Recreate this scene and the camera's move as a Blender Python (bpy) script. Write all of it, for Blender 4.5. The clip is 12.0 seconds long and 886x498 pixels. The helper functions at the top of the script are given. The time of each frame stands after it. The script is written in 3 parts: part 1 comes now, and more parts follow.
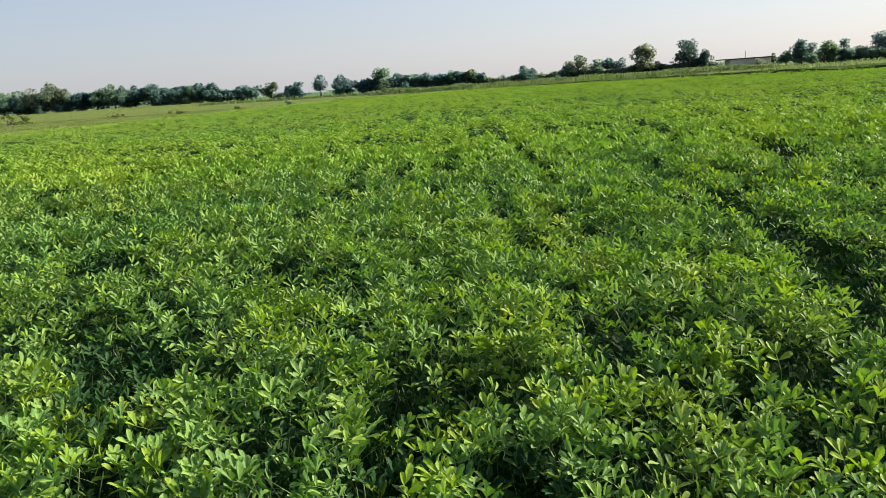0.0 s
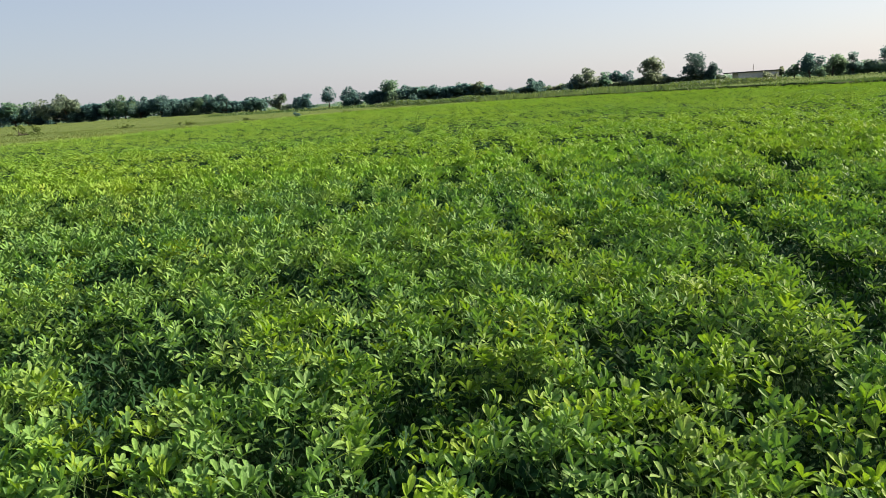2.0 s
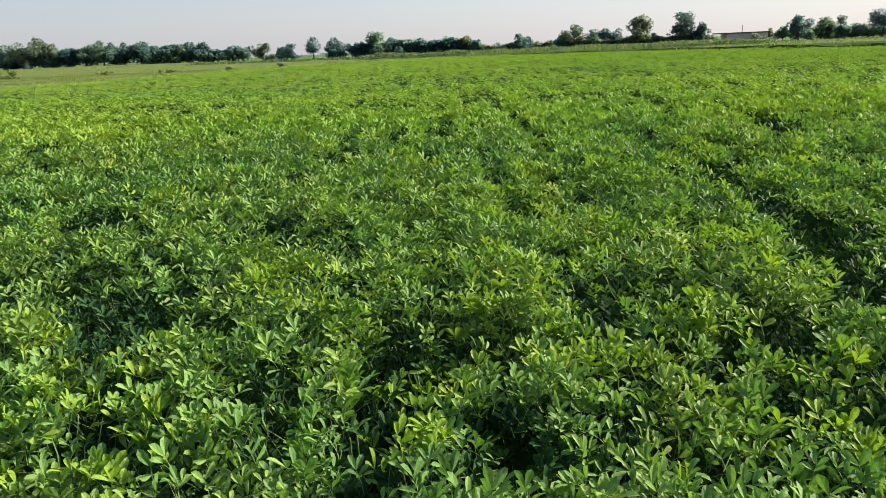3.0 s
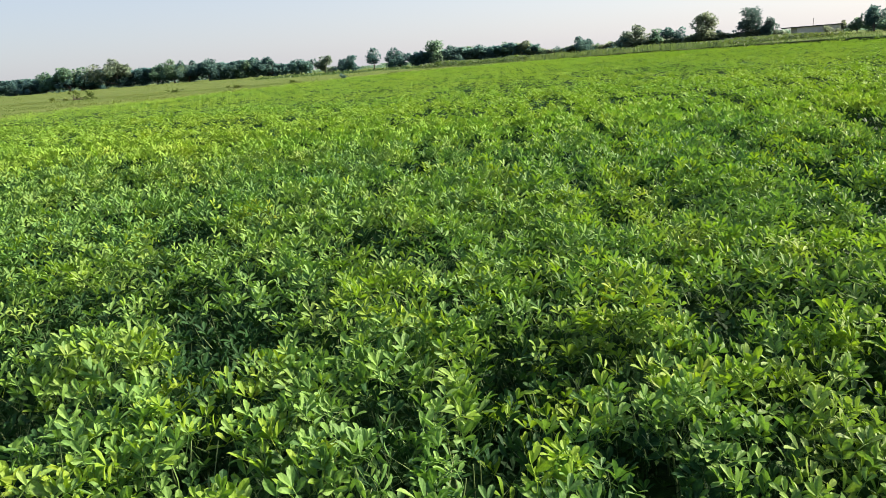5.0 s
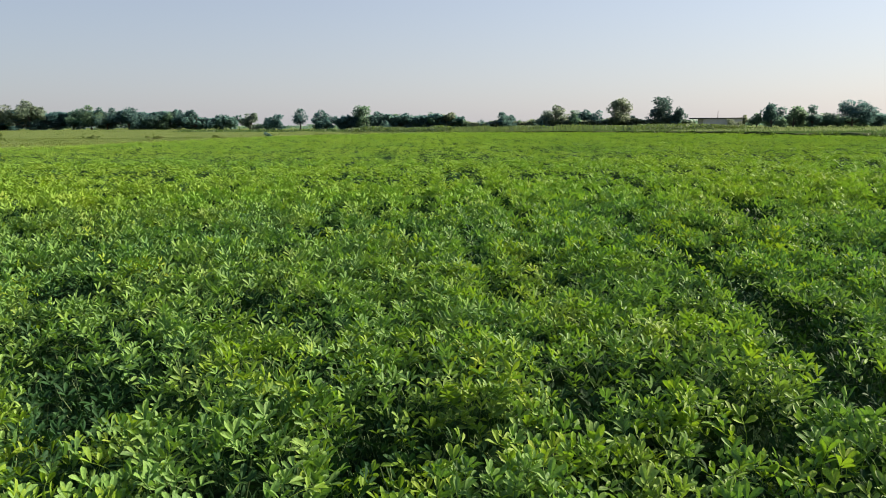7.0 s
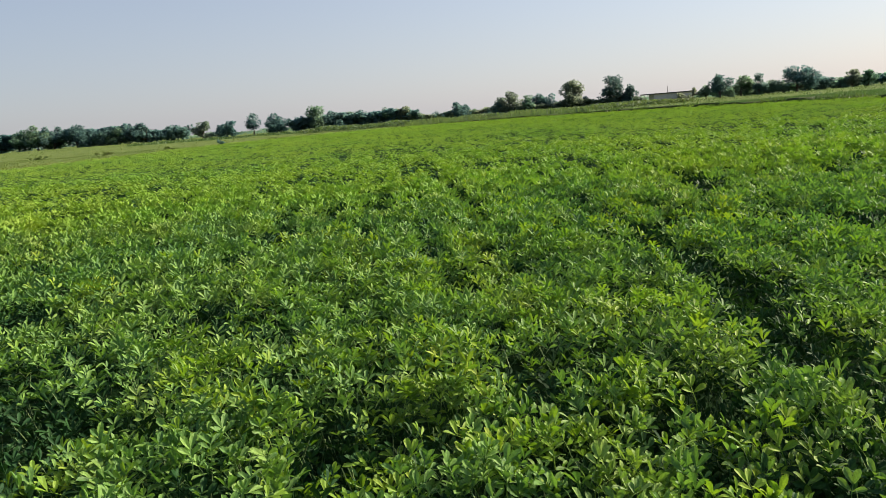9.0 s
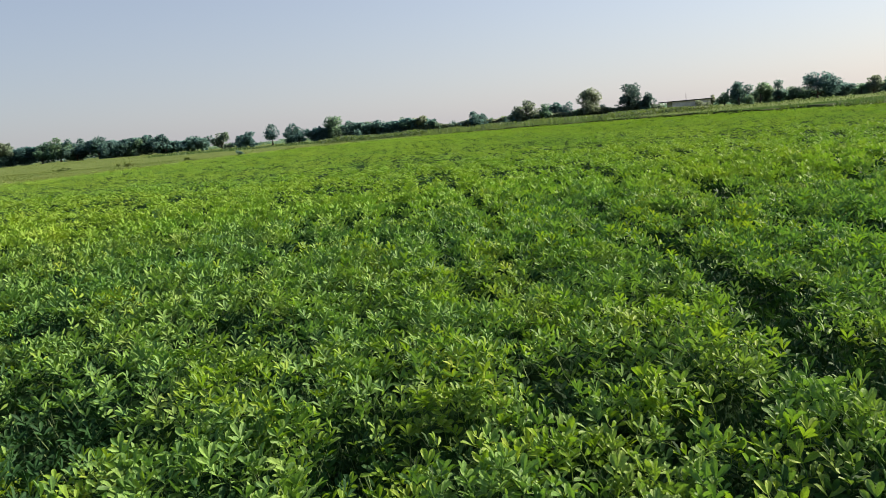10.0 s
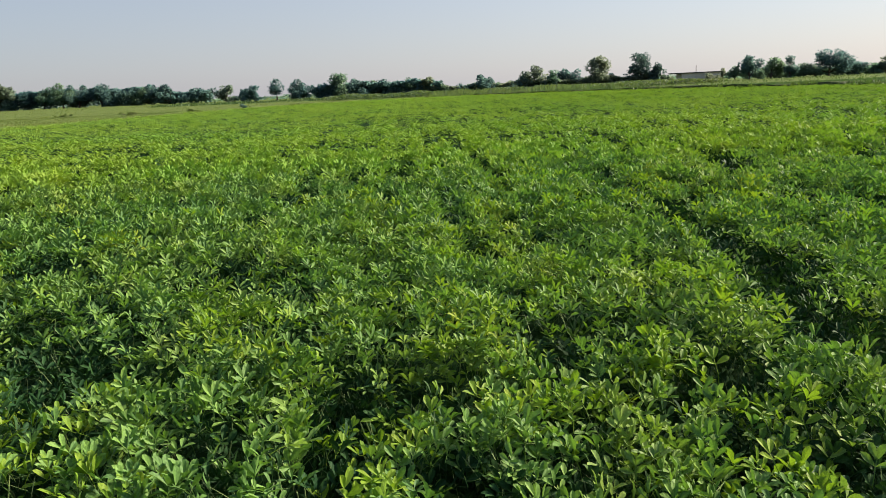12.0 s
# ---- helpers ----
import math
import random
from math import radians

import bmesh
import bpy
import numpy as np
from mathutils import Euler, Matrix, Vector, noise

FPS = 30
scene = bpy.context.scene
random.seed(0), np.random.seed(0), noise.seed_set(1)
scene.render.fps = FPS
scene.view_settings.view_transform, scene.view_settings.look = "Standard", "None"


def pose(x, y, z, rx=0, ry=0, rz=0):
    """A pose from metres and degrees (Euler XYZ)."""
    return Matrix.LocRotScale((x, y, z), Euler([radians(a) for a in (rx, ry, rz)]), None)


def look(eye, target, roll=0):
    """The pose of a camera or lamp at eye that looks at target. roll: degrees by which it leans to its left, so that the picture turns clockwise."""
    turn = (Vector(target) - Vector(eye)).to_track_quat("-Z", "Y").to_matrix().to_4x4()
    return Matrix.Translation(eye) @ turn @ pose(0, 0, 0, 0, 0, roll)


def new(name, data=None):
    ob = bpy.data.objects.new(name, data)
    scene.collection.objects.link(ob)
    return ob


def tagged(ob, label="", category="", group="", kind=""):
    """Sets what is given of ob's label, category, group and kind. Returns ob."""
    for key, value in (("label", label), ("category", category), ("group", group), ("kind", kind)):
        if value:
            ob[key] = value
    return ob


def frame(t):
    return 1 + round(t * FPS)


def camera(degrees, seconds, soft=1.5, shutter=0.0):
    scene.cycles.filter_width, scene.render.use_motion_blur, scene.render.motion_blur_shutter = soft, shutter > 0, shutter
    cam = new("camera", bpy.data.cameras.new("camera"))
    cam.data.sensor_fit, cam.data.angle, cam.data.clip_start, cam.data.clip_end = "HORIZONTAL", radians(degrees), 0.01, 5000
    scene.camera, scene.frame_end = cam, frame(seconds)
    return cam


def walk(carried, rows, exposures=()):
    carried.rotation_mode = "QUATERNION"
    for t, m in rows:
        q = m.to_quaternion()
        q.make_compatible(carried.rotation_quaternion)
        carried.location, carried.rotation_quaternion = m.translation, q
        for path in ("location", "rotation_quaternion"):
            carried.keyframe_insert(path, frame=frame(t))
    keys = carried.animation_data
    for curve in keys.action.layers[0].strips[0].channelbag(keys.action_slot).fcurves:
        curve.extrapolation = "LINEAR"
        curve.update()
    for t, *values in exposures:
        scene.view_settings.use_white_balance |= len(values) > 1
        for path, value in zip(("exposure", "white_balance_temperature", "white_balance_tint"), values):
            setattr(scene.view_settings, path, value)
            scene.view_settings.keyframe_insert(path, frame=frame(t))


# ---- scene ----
cam = camera(62.0, 12.0, soft=0.85)
PATH = [
    (0, (0.083, -0.097, 1.387), (0.046, 1.855, 0.95), -4.0),
    (0.5, (0.098, -0.1, 1.388), (0.096, 1.853, 0.96), -3.2),
    (1, (0.104, -0.11, 1.394), (0.109, 1.849, 0.987), -3.2),
    (1.5, (0.105, -0.11, 1.391), (0.054, 1.849, 0.992), -3.7),
    (2, (0.093, -0.115, 1.393), (0.039, 1.843, 0.988), -3.8),
    (2.5, (0.1, -0.103, 1.402), (0.062, 1.854, 0.993), -5.3),
    (2.8, (0.075, -0.13, 1.393), (0.088, 1.816, 0.93), -3.2),
    (3, (0.065, -0.143, 1.373), (0.051, 1.787, 0.851), -2.4),
    (3.3, (0.044, -0.143, 1.378), (0.005, 1.77, 0.798), -1.2),
    (3.5, (0.035, -0.178, 1.393), (-0.048, 1.763, 0.917), -1.8),
    (3.7, (-0.004, -0.167, 1.4), (-0.126, 1.784, 0.976), -2.8),
    (5.3, (-0.101, -0.014, 1.376), (-0.296, 1.913, 0.874), -5.0),
    (5.5, (-0.076, -0.006, 1.39), (-0.298, 1.919, 0.896), -4.8),
    (6, (-0.02, -0.031, 1.401), (-0.224, 1.922, 1.017), -3.0),
    (6.5, (0.045, -0.076, 1.424), (-0.069, 1.896, 1.107), -2.7),
    (7, (0.073, -0.093, 1.411), (0.117, 1.879, 1.078), -0.5),
    (7.2, (0.084, -0.09, 1.41), (0.145, 1.879, 1.069), -0.9),
    (8.8, (0.131, -0.124, 1.418), (0.236, 1.842, 1.071), -3.8),
    (9, (0.144, -0.117, 1.421), (0.28, 1.846, 1.065), -4.7),
    (9.5, (0.16, -0.108, 1.418), (0.314, 1.852, 1.052), -4.8),
    (10, (0.148, -0.122, 1.425), (0.239, 1.849, 1.097), -5.1),
    (10.5, (0.133, -0.106, 1.418), (0.168, 1.857, 1.037), -5.1),
    (11, (0.13, -0.11, 1.419), (0.17, 1.853, 1.041), -4.7),
    (11.5, (0.151, -0.125, 1.426), (0.266, 1.843, 1.091), -4.7),
    (12, (0.115, -0.108, 1.377), (0.198, 1.845, 0.952), -2.7),
]
walk(cam, [(t, look(eye, target, roll)) for t, eye, target, roll in PATH],
     [(0, 1.12), (2.6, 1.07), (3.0, 1.18), (3.4, 1.32), (3.7, 1.32), (5.5, 1.34), (6.5, 1.02), (7.2, 0.96), (9, 0.94), (12, 0.94)])

# ---- sky, sun, exposure ----
SUN_AZIMUTH, SUN_HEIGHT = 73.0, 32.0          # degrees to the right of +y, above the horizon
world = bpy.data.worlds.new("sky")
scene.world = world
world.use_nodes = True
wn = world.node_tree
wn.nodes.clear()
sky = wn.nodes.new("ShaderNodeTexSky")
sky.sky_type = "NISHITA"
sky.sun_disc = False
sky.sun_elevation, sky.sun_rotation = radians(SUN_HEIGHT), radians(SUN_AZIMUTH)
sky.altitude, sky.air_density, sky.dust_density, sky.ozone_density = 0, 1.0, 0.8, 2.0
bg = wn.nodes.new("ShaderNodeBackground")
bg.inputs["Strength"].default_value = 0.08
wout = wn.nodes.new("ShaderNodeOutputWorld")
haze = wn.nodes.new("ShaderNodeMix")            # thin even haze of a dusty evening
haze.data_type = "RGBA"
aim = wn.nodes.new("ShaderNodeTexCoord")
toward = wn.nodes.new("ShaderNodeVectorMath")   # the haze is brighter and warmer on the sun's side
toward.operation = "DOT_PRODUCT"
toward.inputs[1].default_value = (math.sin(radians(SUN_AZIMUTH)), math.cos(radians(SUN_AZIMUTH)), 0)
glow = wn.nodes.new("ShaderNodeMapRange")
glow.inputs["From Min"].default_value, glow.inputs["From Max"].default_value = -0.9, 0.9
hue = wn.nodes.new("ShaderNodeMix")
hue.data_type = "RGBA"
hue.inputs[6].default_value, hue.inputs[7].default_value = (1.8, 1.97, 2.58, 1), (4.4, 4.25, 4.6, 1)
wn.links.new(aim.outputs["Generated"], toward.inputs[0])
wn.links.new(toward.outputs["Value"], glow.inputs["Value"])
wn.links.new(glow.outputs["Result"], hue.inputs[0])
wn.links.new(hue.outputs[2], haze.inputs[7])
split = wn.nodes.new("ShaderNodeSeparateXYZ")
thick = wn.nodes.new("ShaderNodeMapRange")      # thick at the horizon, thin overhead
thick.inputs["From Max"].default_value = 0.5
thick.inputs["To Min"].default_value, thick.inputs["To Max"].default_value = 0.75, 0.1
wn.links.new(aim.outputs["Generated"], split.inputs[0])
wn.links.new(split.outputs["Z"], thick.inputs["Value"])
wn.links.new(thick.outputs["Result"], haze.inputs[0])
wn.links.new(sky.outputs[0], haze.inputs[6])
wn.links.new(haze.outputs[2], bg.inputs[0])
wn.links.new(bg.outputs[0], wout.inputs[0])

sun = new("sun", bpy.data.lights.new("sun", "SUN"))
sun.data.energy, sun.data.angle, sun.data.color = 5.0, radians(9.0), (1.0, 0.9, 0.7)
TO_SUN = Vector((math.sin(radians(SUN_AZIMUTH)) * math.cos(radians(SUN_HEIGHT)),
                 math.cos(radians(SUN_AZIMUTH)) * math.cos(radians(SUN_HEIGHT)),
                 math.sin(radians(SUN_HEIGHT))))
sun.matrix_world = look(TO_SUN * 50, (0, 0, 0))


# ---- materials ----
def node(tree, kind, **values):
    n = tree.nodes.new(kind)
    for key, value in values.items():
        n.inputs[key].default_value = value
    return n


def ramp(tree, source, stops):
    r = tree.nodes.new("ShaderNodeValToRGB")
    while len(r.color_ramp.elements) < len(stops):
        r.color_ramp.elements.new(0.5)
    for element, (place, colour) in zip(r.color_ramp.elements, stops):
        element.position, element.color = place, (*colour, 1)
    tree.links.new(source, r.inputs[0])
    return r.outputs[0]


def mixed(tree, kind, factor, a, b):
    m = tree.nodes.new("ShaderNodeMix")
    m.data_type, m.blend_type = "RGBA", kind
    for socket, value in ((m.inputs[0], factor), (m.inputs[6], a), (m.inputs[7], b)):
        if isinstance(value, bpy.types.NodeSocket):
            tree.links.new(value, socket)
        else:
            socket.default_value = value
    return m.outputs[2]


def leaf_material(name, dark, middle, light, patch, patch_size, through_light=0.27, rough=0.55, gloss=0.2, glow=(1.1, 1.25, 0.5)):
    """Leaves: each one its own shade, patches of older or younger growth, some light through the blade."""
    mat = bpy.data.materials.new(name)
    mat.use_nodes = True
    t = mat.node_tree
    t.nodes.clear()
    geo = t.nodes.new("ShaderNodeNewGeometry")
    info = t.nodes.new("ShaderNodeObjectInfo")
    add = t.nodes.new("ShaderNodeMath")
    add.operation = "ADD"
    t.links.new(geo.outputs["Random Per Island"], add.inputs[0])
    t.links.new(info.outputs["Random"], add.inputs[1])
    wrap = t.nodes.new("ShaderNodeMath")
    wrap.operation = "FRACT"
    t.links.new(add.outputs[0], wrap.inputs[0])
    shade = ramp(t, wrap.outputs[0], [(0.0, dark), (0.55, middle), (1.0, light)])
    broad = node(t, "ShaderNodeTexNoise", Scale=1.0 / patch_size, Detail=3.0, Roughness=0.6)
    t.links.new(geo.outputs["Position"], broad.inputs["Vector"])
    amount = ramp(t, broad.outputs[0], [(0.5, (0, 0, 0)), (0.74, (1, 1, 1))])
    colour = mixed(t, "MIX", amount, shade, (*patch, 1))
    fine = node(t, "ShaderNodeTexNoise", Scale=90.0 / patch_size, Detail=2.0)
    t.links.new(geo.outputs["Position"], fine.inputs["Vector"])
    speck = ramp(t, fine.outputs[0], [(0.3, (0.75, 0.75, 0.75)), (0.7, (1.12, 1.12, 1.12))])
    colour = mixed(t, "MULTIPLY", 1.0, colour, speck)
    wide = node(t, "ShaderNodeTexNoise", Scale=0.16 / patch_size, Detail=2.0, Roughness=0.5)     # lusher and riper stretches
    t.links.new(geo.outputs["Position"], wide.inputs["Vector"])
    area_tone = ramp(t, wide.outputs[0], [(0.38, (0.88, 0.96, 1.0)), (0.62, (1.1, 1.04, 0.96))])
    colour = mixed(t, "MULTIPLY", 1.0, colour, area_tone)
    face = node(t, "ShaderNodeBsdfPrincipled", Roughness=rough)
    face.inputs["Specular IOR Level"].default_value = gloss
    t.links.new(colour, face.inputs["Base Color"])
    back = t.nodes.new("ShaderNodeBsdfTranslucent")
    warm = mixed(t, "MULTIPLY", 1.0, colour, (*glow, 1))
    t.links.new(warm, back.inputs["Color"])
    both = t.nodes.new("ShaderNodeMixShader")
    both.inputs[0].default_value = through_light
    t.links.new(face.outputs[0], both.inputs[1])
    t.links.new(back.outputs[0], both.inputs[2])
    out = t.nodes.new("ShaderNodeOutputMaterial")
    t.links.new(both.outputs[0], out.inputs[0])
    return mat


def rough_material(name, stops, size, rough=0.9, relief=0.4):
    """Earth, bark, plaster: two scales of colour and a relief."""
    mat = bpy.data.materials.new(name)
    mat.use_nodes = True
    t = mat.node_tree
    face = t.nodes["Principled BSDF"]
    face.inputs["Roughness"].default_value = rough
    face.inputs["Specular IOR Level"].default_value = 0.04
    geo = t.nodes.new("ShaderNodeNewGeometry")
    broad = node(t, "ShaderNodeTexNoise", Scale=1.0 / size, Detail=6.0, Roughness=0.65)
    t.links.new(geo.outputs["Position"], broad.inputs["Vector"])
    colour = ramp(t, broad.outputs[0], stops)
    fine = node(t, "ShaderNodeTexNoise", Scale=14.0 / size, Detail=4.0)
    t.links.new(geo.outputs["Position"], fine.inputs["Vector"])
    speck = ramp(t, fine.outputs[0], [(0.3, (0.7, 0.7, 0.7)), (0.72, (1.2, 1.2, 1.2))])
    colour = mixed(t, "MULTIPLY", 1.0, colour, speck)
    t.links.new(colour, face.inputs["Base Color"])
    bump = node(t, "ShaderNodeBump", Strength=relief, Distance=0.05 * size)
    t.links.new(fine.outputs[0], bump.inputs["Height"])
    t.links.new(bump.outputs[0], face.inputs["Normal"])
    return mat


CROP = leaf_material("peanut_leaf", (0.09, 0.185, 0.052), (0.153, 0.278, 0.067), (0.224, 0.365, 0.084), (0.268, 0.36, 0.074), 0.5)
# Lightened copy of the crop leaf: the bright sunlit distance is in its colour.
CROP_FAR_LIT = leaf_material("far_lit_peanut_leaf", (0.184, 0.316, 0.052), (0.211, 0.345, 0.058), (0.239, 0.371, 0.062), (0.273, 0.371, 0.062), 0.7, gloss=0.08)
# Darkened copy of the crop leaf: shade low in the canopy, put into the colour.
SHADE_DARK = leaf_material("shade_dark_peanut_leaf", (0.020, 0.058, 0.022), (0.029, 0.076, 0.025), (0.043, 0.100, 0.031), (0.043, 0.092, 0.025), 0.5, 0.12, gloss=0.08)
# Young shoots, and crest leaves whose colour carries the light on the tops.
YOUNG_LIT = leaf_material("young_lit_peanut_leaf", (0.165, 0.292, 0.032), (0.21, 0.335, 0.038), (0.255, 0.375, 0.044), (0.28, 0.35, 0.042), 0.3, 0.32)
# Near-black colour in place of the deep shade seen between the plants.
GAP_SHADE = rough_material("crop_gap_shade", [(0.3, (0.008, 0.024, 0.008)), (0.7, (0.018, 0.046, 0.012))], 0.1, 0.7, 0.6)
STEM = rough_material("peanut_stem", [(0.3, (0.13, 0.2, 0.075)), (0.7, (0.21, 0.27, 0.12))], 0.05, 0.7, 0.1)
SOIL = rough_material("soil", [(0.3, (0.03, 0.024, 0.017)), (0.7, (0.06, 0.048, 0.035))], 0.3)
GROUND = rough_material("grassy_ground", [(0.25, (0.085, 0.125, 0.032)), (0.5, (0.12, 0.16, 0.044)), (0.75, (0.165, 0.185, 0.06))], 3.0)
BANK = rough_material("earth_bank", [(0.3, (0.03, 0.048, 0.015)), (0.7, (0.065, 0.08, 0.03))], 0.5)
GRASS = leaf_material("weed_grass", (0.14, 0.185, 0.056), (0.155, 0.2, 0.06), (0.17, 0.215, 0.066), (0.195, 0.215, 0.075), 3.0, 0.3)
STRIP = leaf_material("dull_green_grass", (0.087, 0.140, 0.060), (0.102, 0.158, 0.066), (0.117, 0.170, 0.073), (0.134, 0.166, 0.076), 9.0, 0.3)
WEEDS = leaf_material("pale_weeds", (0.111, 0.154, 0.085), (0.128, 0.172, 0.095), (0.145, 0.189, 0.104), (0.145, 0.176, 0.095), 6.0, 0.4)
# Far tree colours are made pale and blue to stand in for distance haze.
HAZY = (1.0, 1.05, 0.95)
HAZED_DARK = leaf_material("hazed_dark_tree_leaf", (0.115, 0.192, 0.212), (0.141, 0.239, 0.242), (0.174, 0.276, 0.265), (0.158, 0.254, 0.253), 5.0, 0.8, 0.8, 0.02, glow=HAZY)
HAZED_GREEN = leaf_material("hazed_green_tree_leaf", (0.185, 0.280, 0.218), (0.218, 0.321, 0.239), (0.253, 0.360, 0.254), (0.233, 0.332, 0.239), 5.0, 0.8, 0.8, 0.02, glow=HAZY)
HAZED_GREY = leaf_material("hazed_grey_tree_leaf", (0.205, 0.251, 0.207), (0.250, 0.295, 0.229), (0.290, 0.329, 0.245), (0.257, 0.295, 0.223), 4.0, 0.8, 0.8, 0.02, glow=HAZY)
HAZED_DEEP = leaf_material("hazed_deep_green_tree_leaf", (0.086, 0.139, 0.148), (0.108, 0.174, 0.174), (0.133, 0.201, 0.190), (0.121, 0.182, 0.178), 5.0, 0.6, 0.8, 0.02, glow=HAZY)
BARK = rough_material("bark", [(0.3, (0.06, 0.05, 0.04)), (0.7, (0.14, 0.12, 0.1))], 0.4)
PLASTER = rough_material("pale_plaster", [(0.3, (0.5, 0.46, 0.4)), (0.7, (0.62, 0.58, 0.51))], 1.5, 0.85, 0.15)
ROOFING = rough_material("dark_roof", [(0.3, (0.06, 0.055, 0.05)), (0.7, (0.11, 0.1, 0.09))], 1.0)


# ---- shapes of the land ----
def smooth(a, b, x):
    u = np.clip((np.asarray(x, float) - a) / (b - a), 0, 1)
    return u * u * (3 - 2 * u)


def value_noise(x, y, size, seed):
    """Smooth noise from 0 to 1 over the plan."""
    x, y = np.asarray(x, float) / size + 137.0 + seed * 7.3, np.asarray(y, float) / size + 91.0 + seed * 3.1
    i, j = np.floor(x), np.floor(y)
    u, v = x - i, y - j
    u, v = u * u * (3 - 2 * u), v * v * (3 - 2 * v)

    def corner(a, b):
        s = np.sin(a * 127.1 + b * 311.7 + seed * 74.7) * 43758.5453
        return s - np.floor(s)

    return ((corner(i, j) * (1 - u) + corner(i + 1, j) * u) * (1 - v)
            + (corner(i, j + 1) * (1 - u) + corner(i + 1, j + 1) * u) * v)


def land(x, y):
    """Height of the ground: nearly level, rising a little far off to one side."""
    return -0.05 * smooth(2.5, 9, y) + 0.8 * smooth(100, 230, y) * smooth(-15, -110, x)


def field_edge_left(y):
    return np.interp(y, [-20, 28, 40, 45, 62, 79, 85, 92], [-23, -21.5, -21.5, -18.8, -16.5, -12, -9, 2])


def field_edge_right(y):
    return np.interp(y, [-20, 42, 52.5, 63.6, 76.5, 91], [28.6, 28.5, 29.0, 25.9, 19.6, 6.4])


def in_field(x, y):
    return (x > field_edge_left(y)) & (x < field_edge_right(y)) & (y < 90) & (y > -14)


def domes(x, y, pitch):
    """Each plant a rounded dome of its own height, 0 to about 1, with gaps between."""
    x, y = np.asarray(x, float) / pitch, np.asarray(y, float) / pitch
    i, j = np.floor(x), np.floor(y)
    best = np.zeros(np.broadcast(x, y).shape)
    for a in (-1, 0, 1):
        for b in (-1, 0, 1):
            u = np.sin((i + a) * 127.1 + (j + b) * 311.7) * 43758.5453
            v = np.sin((i + a) * 269.5 + (j + b) * 183.3) * 43758.5453
            w = np.sin((i + a) * 419.2 + (j + b) * 371.9) * 43758.5453
            u, v, w = u - np.floor(u), v - np.floor(v), w - np.floor(w)
            d2 = (x - i - a - 0.15 - 0.7 * u) ** 2 + (y - j - b - 0.15 - 0.7 * v) ** 2
            best = np.maximum(best, (0.65 + 0.45 * w) * np.clip(1 - d2 / 0.62, 0, 1))
    return best


# hollows between plants and young bright shoots (x, y), placed to fit dark and bright patches in the camera's view
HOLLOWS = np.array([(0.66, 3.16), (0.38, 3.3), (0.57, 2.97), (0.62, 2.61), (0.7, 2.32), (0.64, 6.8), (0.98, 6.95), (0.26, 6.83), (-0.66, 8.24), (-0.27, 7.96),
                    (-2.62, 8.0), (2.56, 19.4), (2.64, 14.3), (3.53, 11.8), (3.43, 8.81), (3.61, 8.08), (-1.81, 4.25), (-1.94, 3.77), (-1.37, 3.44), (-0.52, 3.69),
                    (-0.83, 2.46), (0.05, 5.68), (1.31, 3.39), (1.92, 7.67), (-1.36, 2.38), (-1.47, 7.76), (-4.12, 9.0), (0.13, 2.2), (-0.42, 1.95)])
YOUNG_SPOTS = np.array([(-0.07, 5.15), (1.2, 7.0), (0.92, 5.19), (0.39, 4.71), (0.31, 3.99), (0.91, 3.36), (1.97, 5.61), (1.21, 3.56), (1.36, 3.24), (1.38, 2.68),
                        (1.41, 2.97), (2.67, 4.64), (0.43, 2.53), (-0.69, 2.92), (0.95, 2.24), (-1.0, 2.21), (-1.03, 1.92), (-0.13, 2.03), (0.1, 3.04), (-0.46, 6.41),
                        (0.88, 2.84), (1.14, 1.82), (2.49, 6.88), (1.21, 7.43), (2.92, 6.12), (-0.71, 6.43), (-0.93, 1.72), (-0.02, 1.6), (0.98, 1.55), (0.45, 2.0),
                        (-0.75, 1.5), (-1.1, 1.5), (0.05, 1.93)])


def near_spots(x, y, spots, size, grow):
    """0 to 1: how close a place is to one of the spots."""
    x, y = np.asarray(x, float), np.asarray(y, float)
    best = np.zeros(np.broadcast(x, y).shape)
    for sx, sy in spots:
        r = size + grow * sy
        best = np.maximum(best, np.exp(-((x - sx) ** 2 + (y - sy) ** 2) / (r * r)))
    return best


def furrow(x, y):
    """The one open furrow between two beds."""
    middle = np.interp(y, [1.0, 2.3, 2.7, 3.1, 3.4, 4.1, 4.7, 5.7, 6.8, 8.0, 14.0], [1.5, 1.69, 1.78, 1.84, 1.92, 2.06, 2.05, 2.13, 2.17, 2.2, 2.3])
    width = np.interp(y, [2.0, 3.5, 8.0], [0.13, 0.2, 0.12])
    return 0.65 * np.exp(-((x - middle) / width) ** 2) * smooth(9.0, 6.0, y) * smooth(1.2, 2.2, y)


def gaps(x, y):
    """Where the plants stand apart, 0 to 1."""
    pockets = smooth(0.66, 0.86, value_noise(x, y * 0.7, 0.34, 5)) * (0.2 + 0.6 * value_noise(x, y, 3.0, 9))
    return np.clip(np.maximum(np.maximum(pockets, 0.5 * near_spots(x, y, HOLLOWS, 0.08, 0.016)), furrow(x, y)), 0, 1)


def shoots(x, y):
    """Share of the leaves that stand at each place: gathered at the shoot tips, few between them and between plants."""
    tips = 0.16 + 0.84 * smooth(0.3, 0.62, domes(x + 3.0, y, 0.19))
    far = smooth(3.0, 9.0, y)
    whole = 0.06 + 0.3 * far + (0.94 - 0.3 * far) * smooth(0.28, 0.64, domes(x, y, 0.52))
    return (tips * (1 - far) + far) * (whole * (0.35 + 0.65 * far) + 0.65 * (1 - far)) * (1 - 0.72 * gaps(x, y))


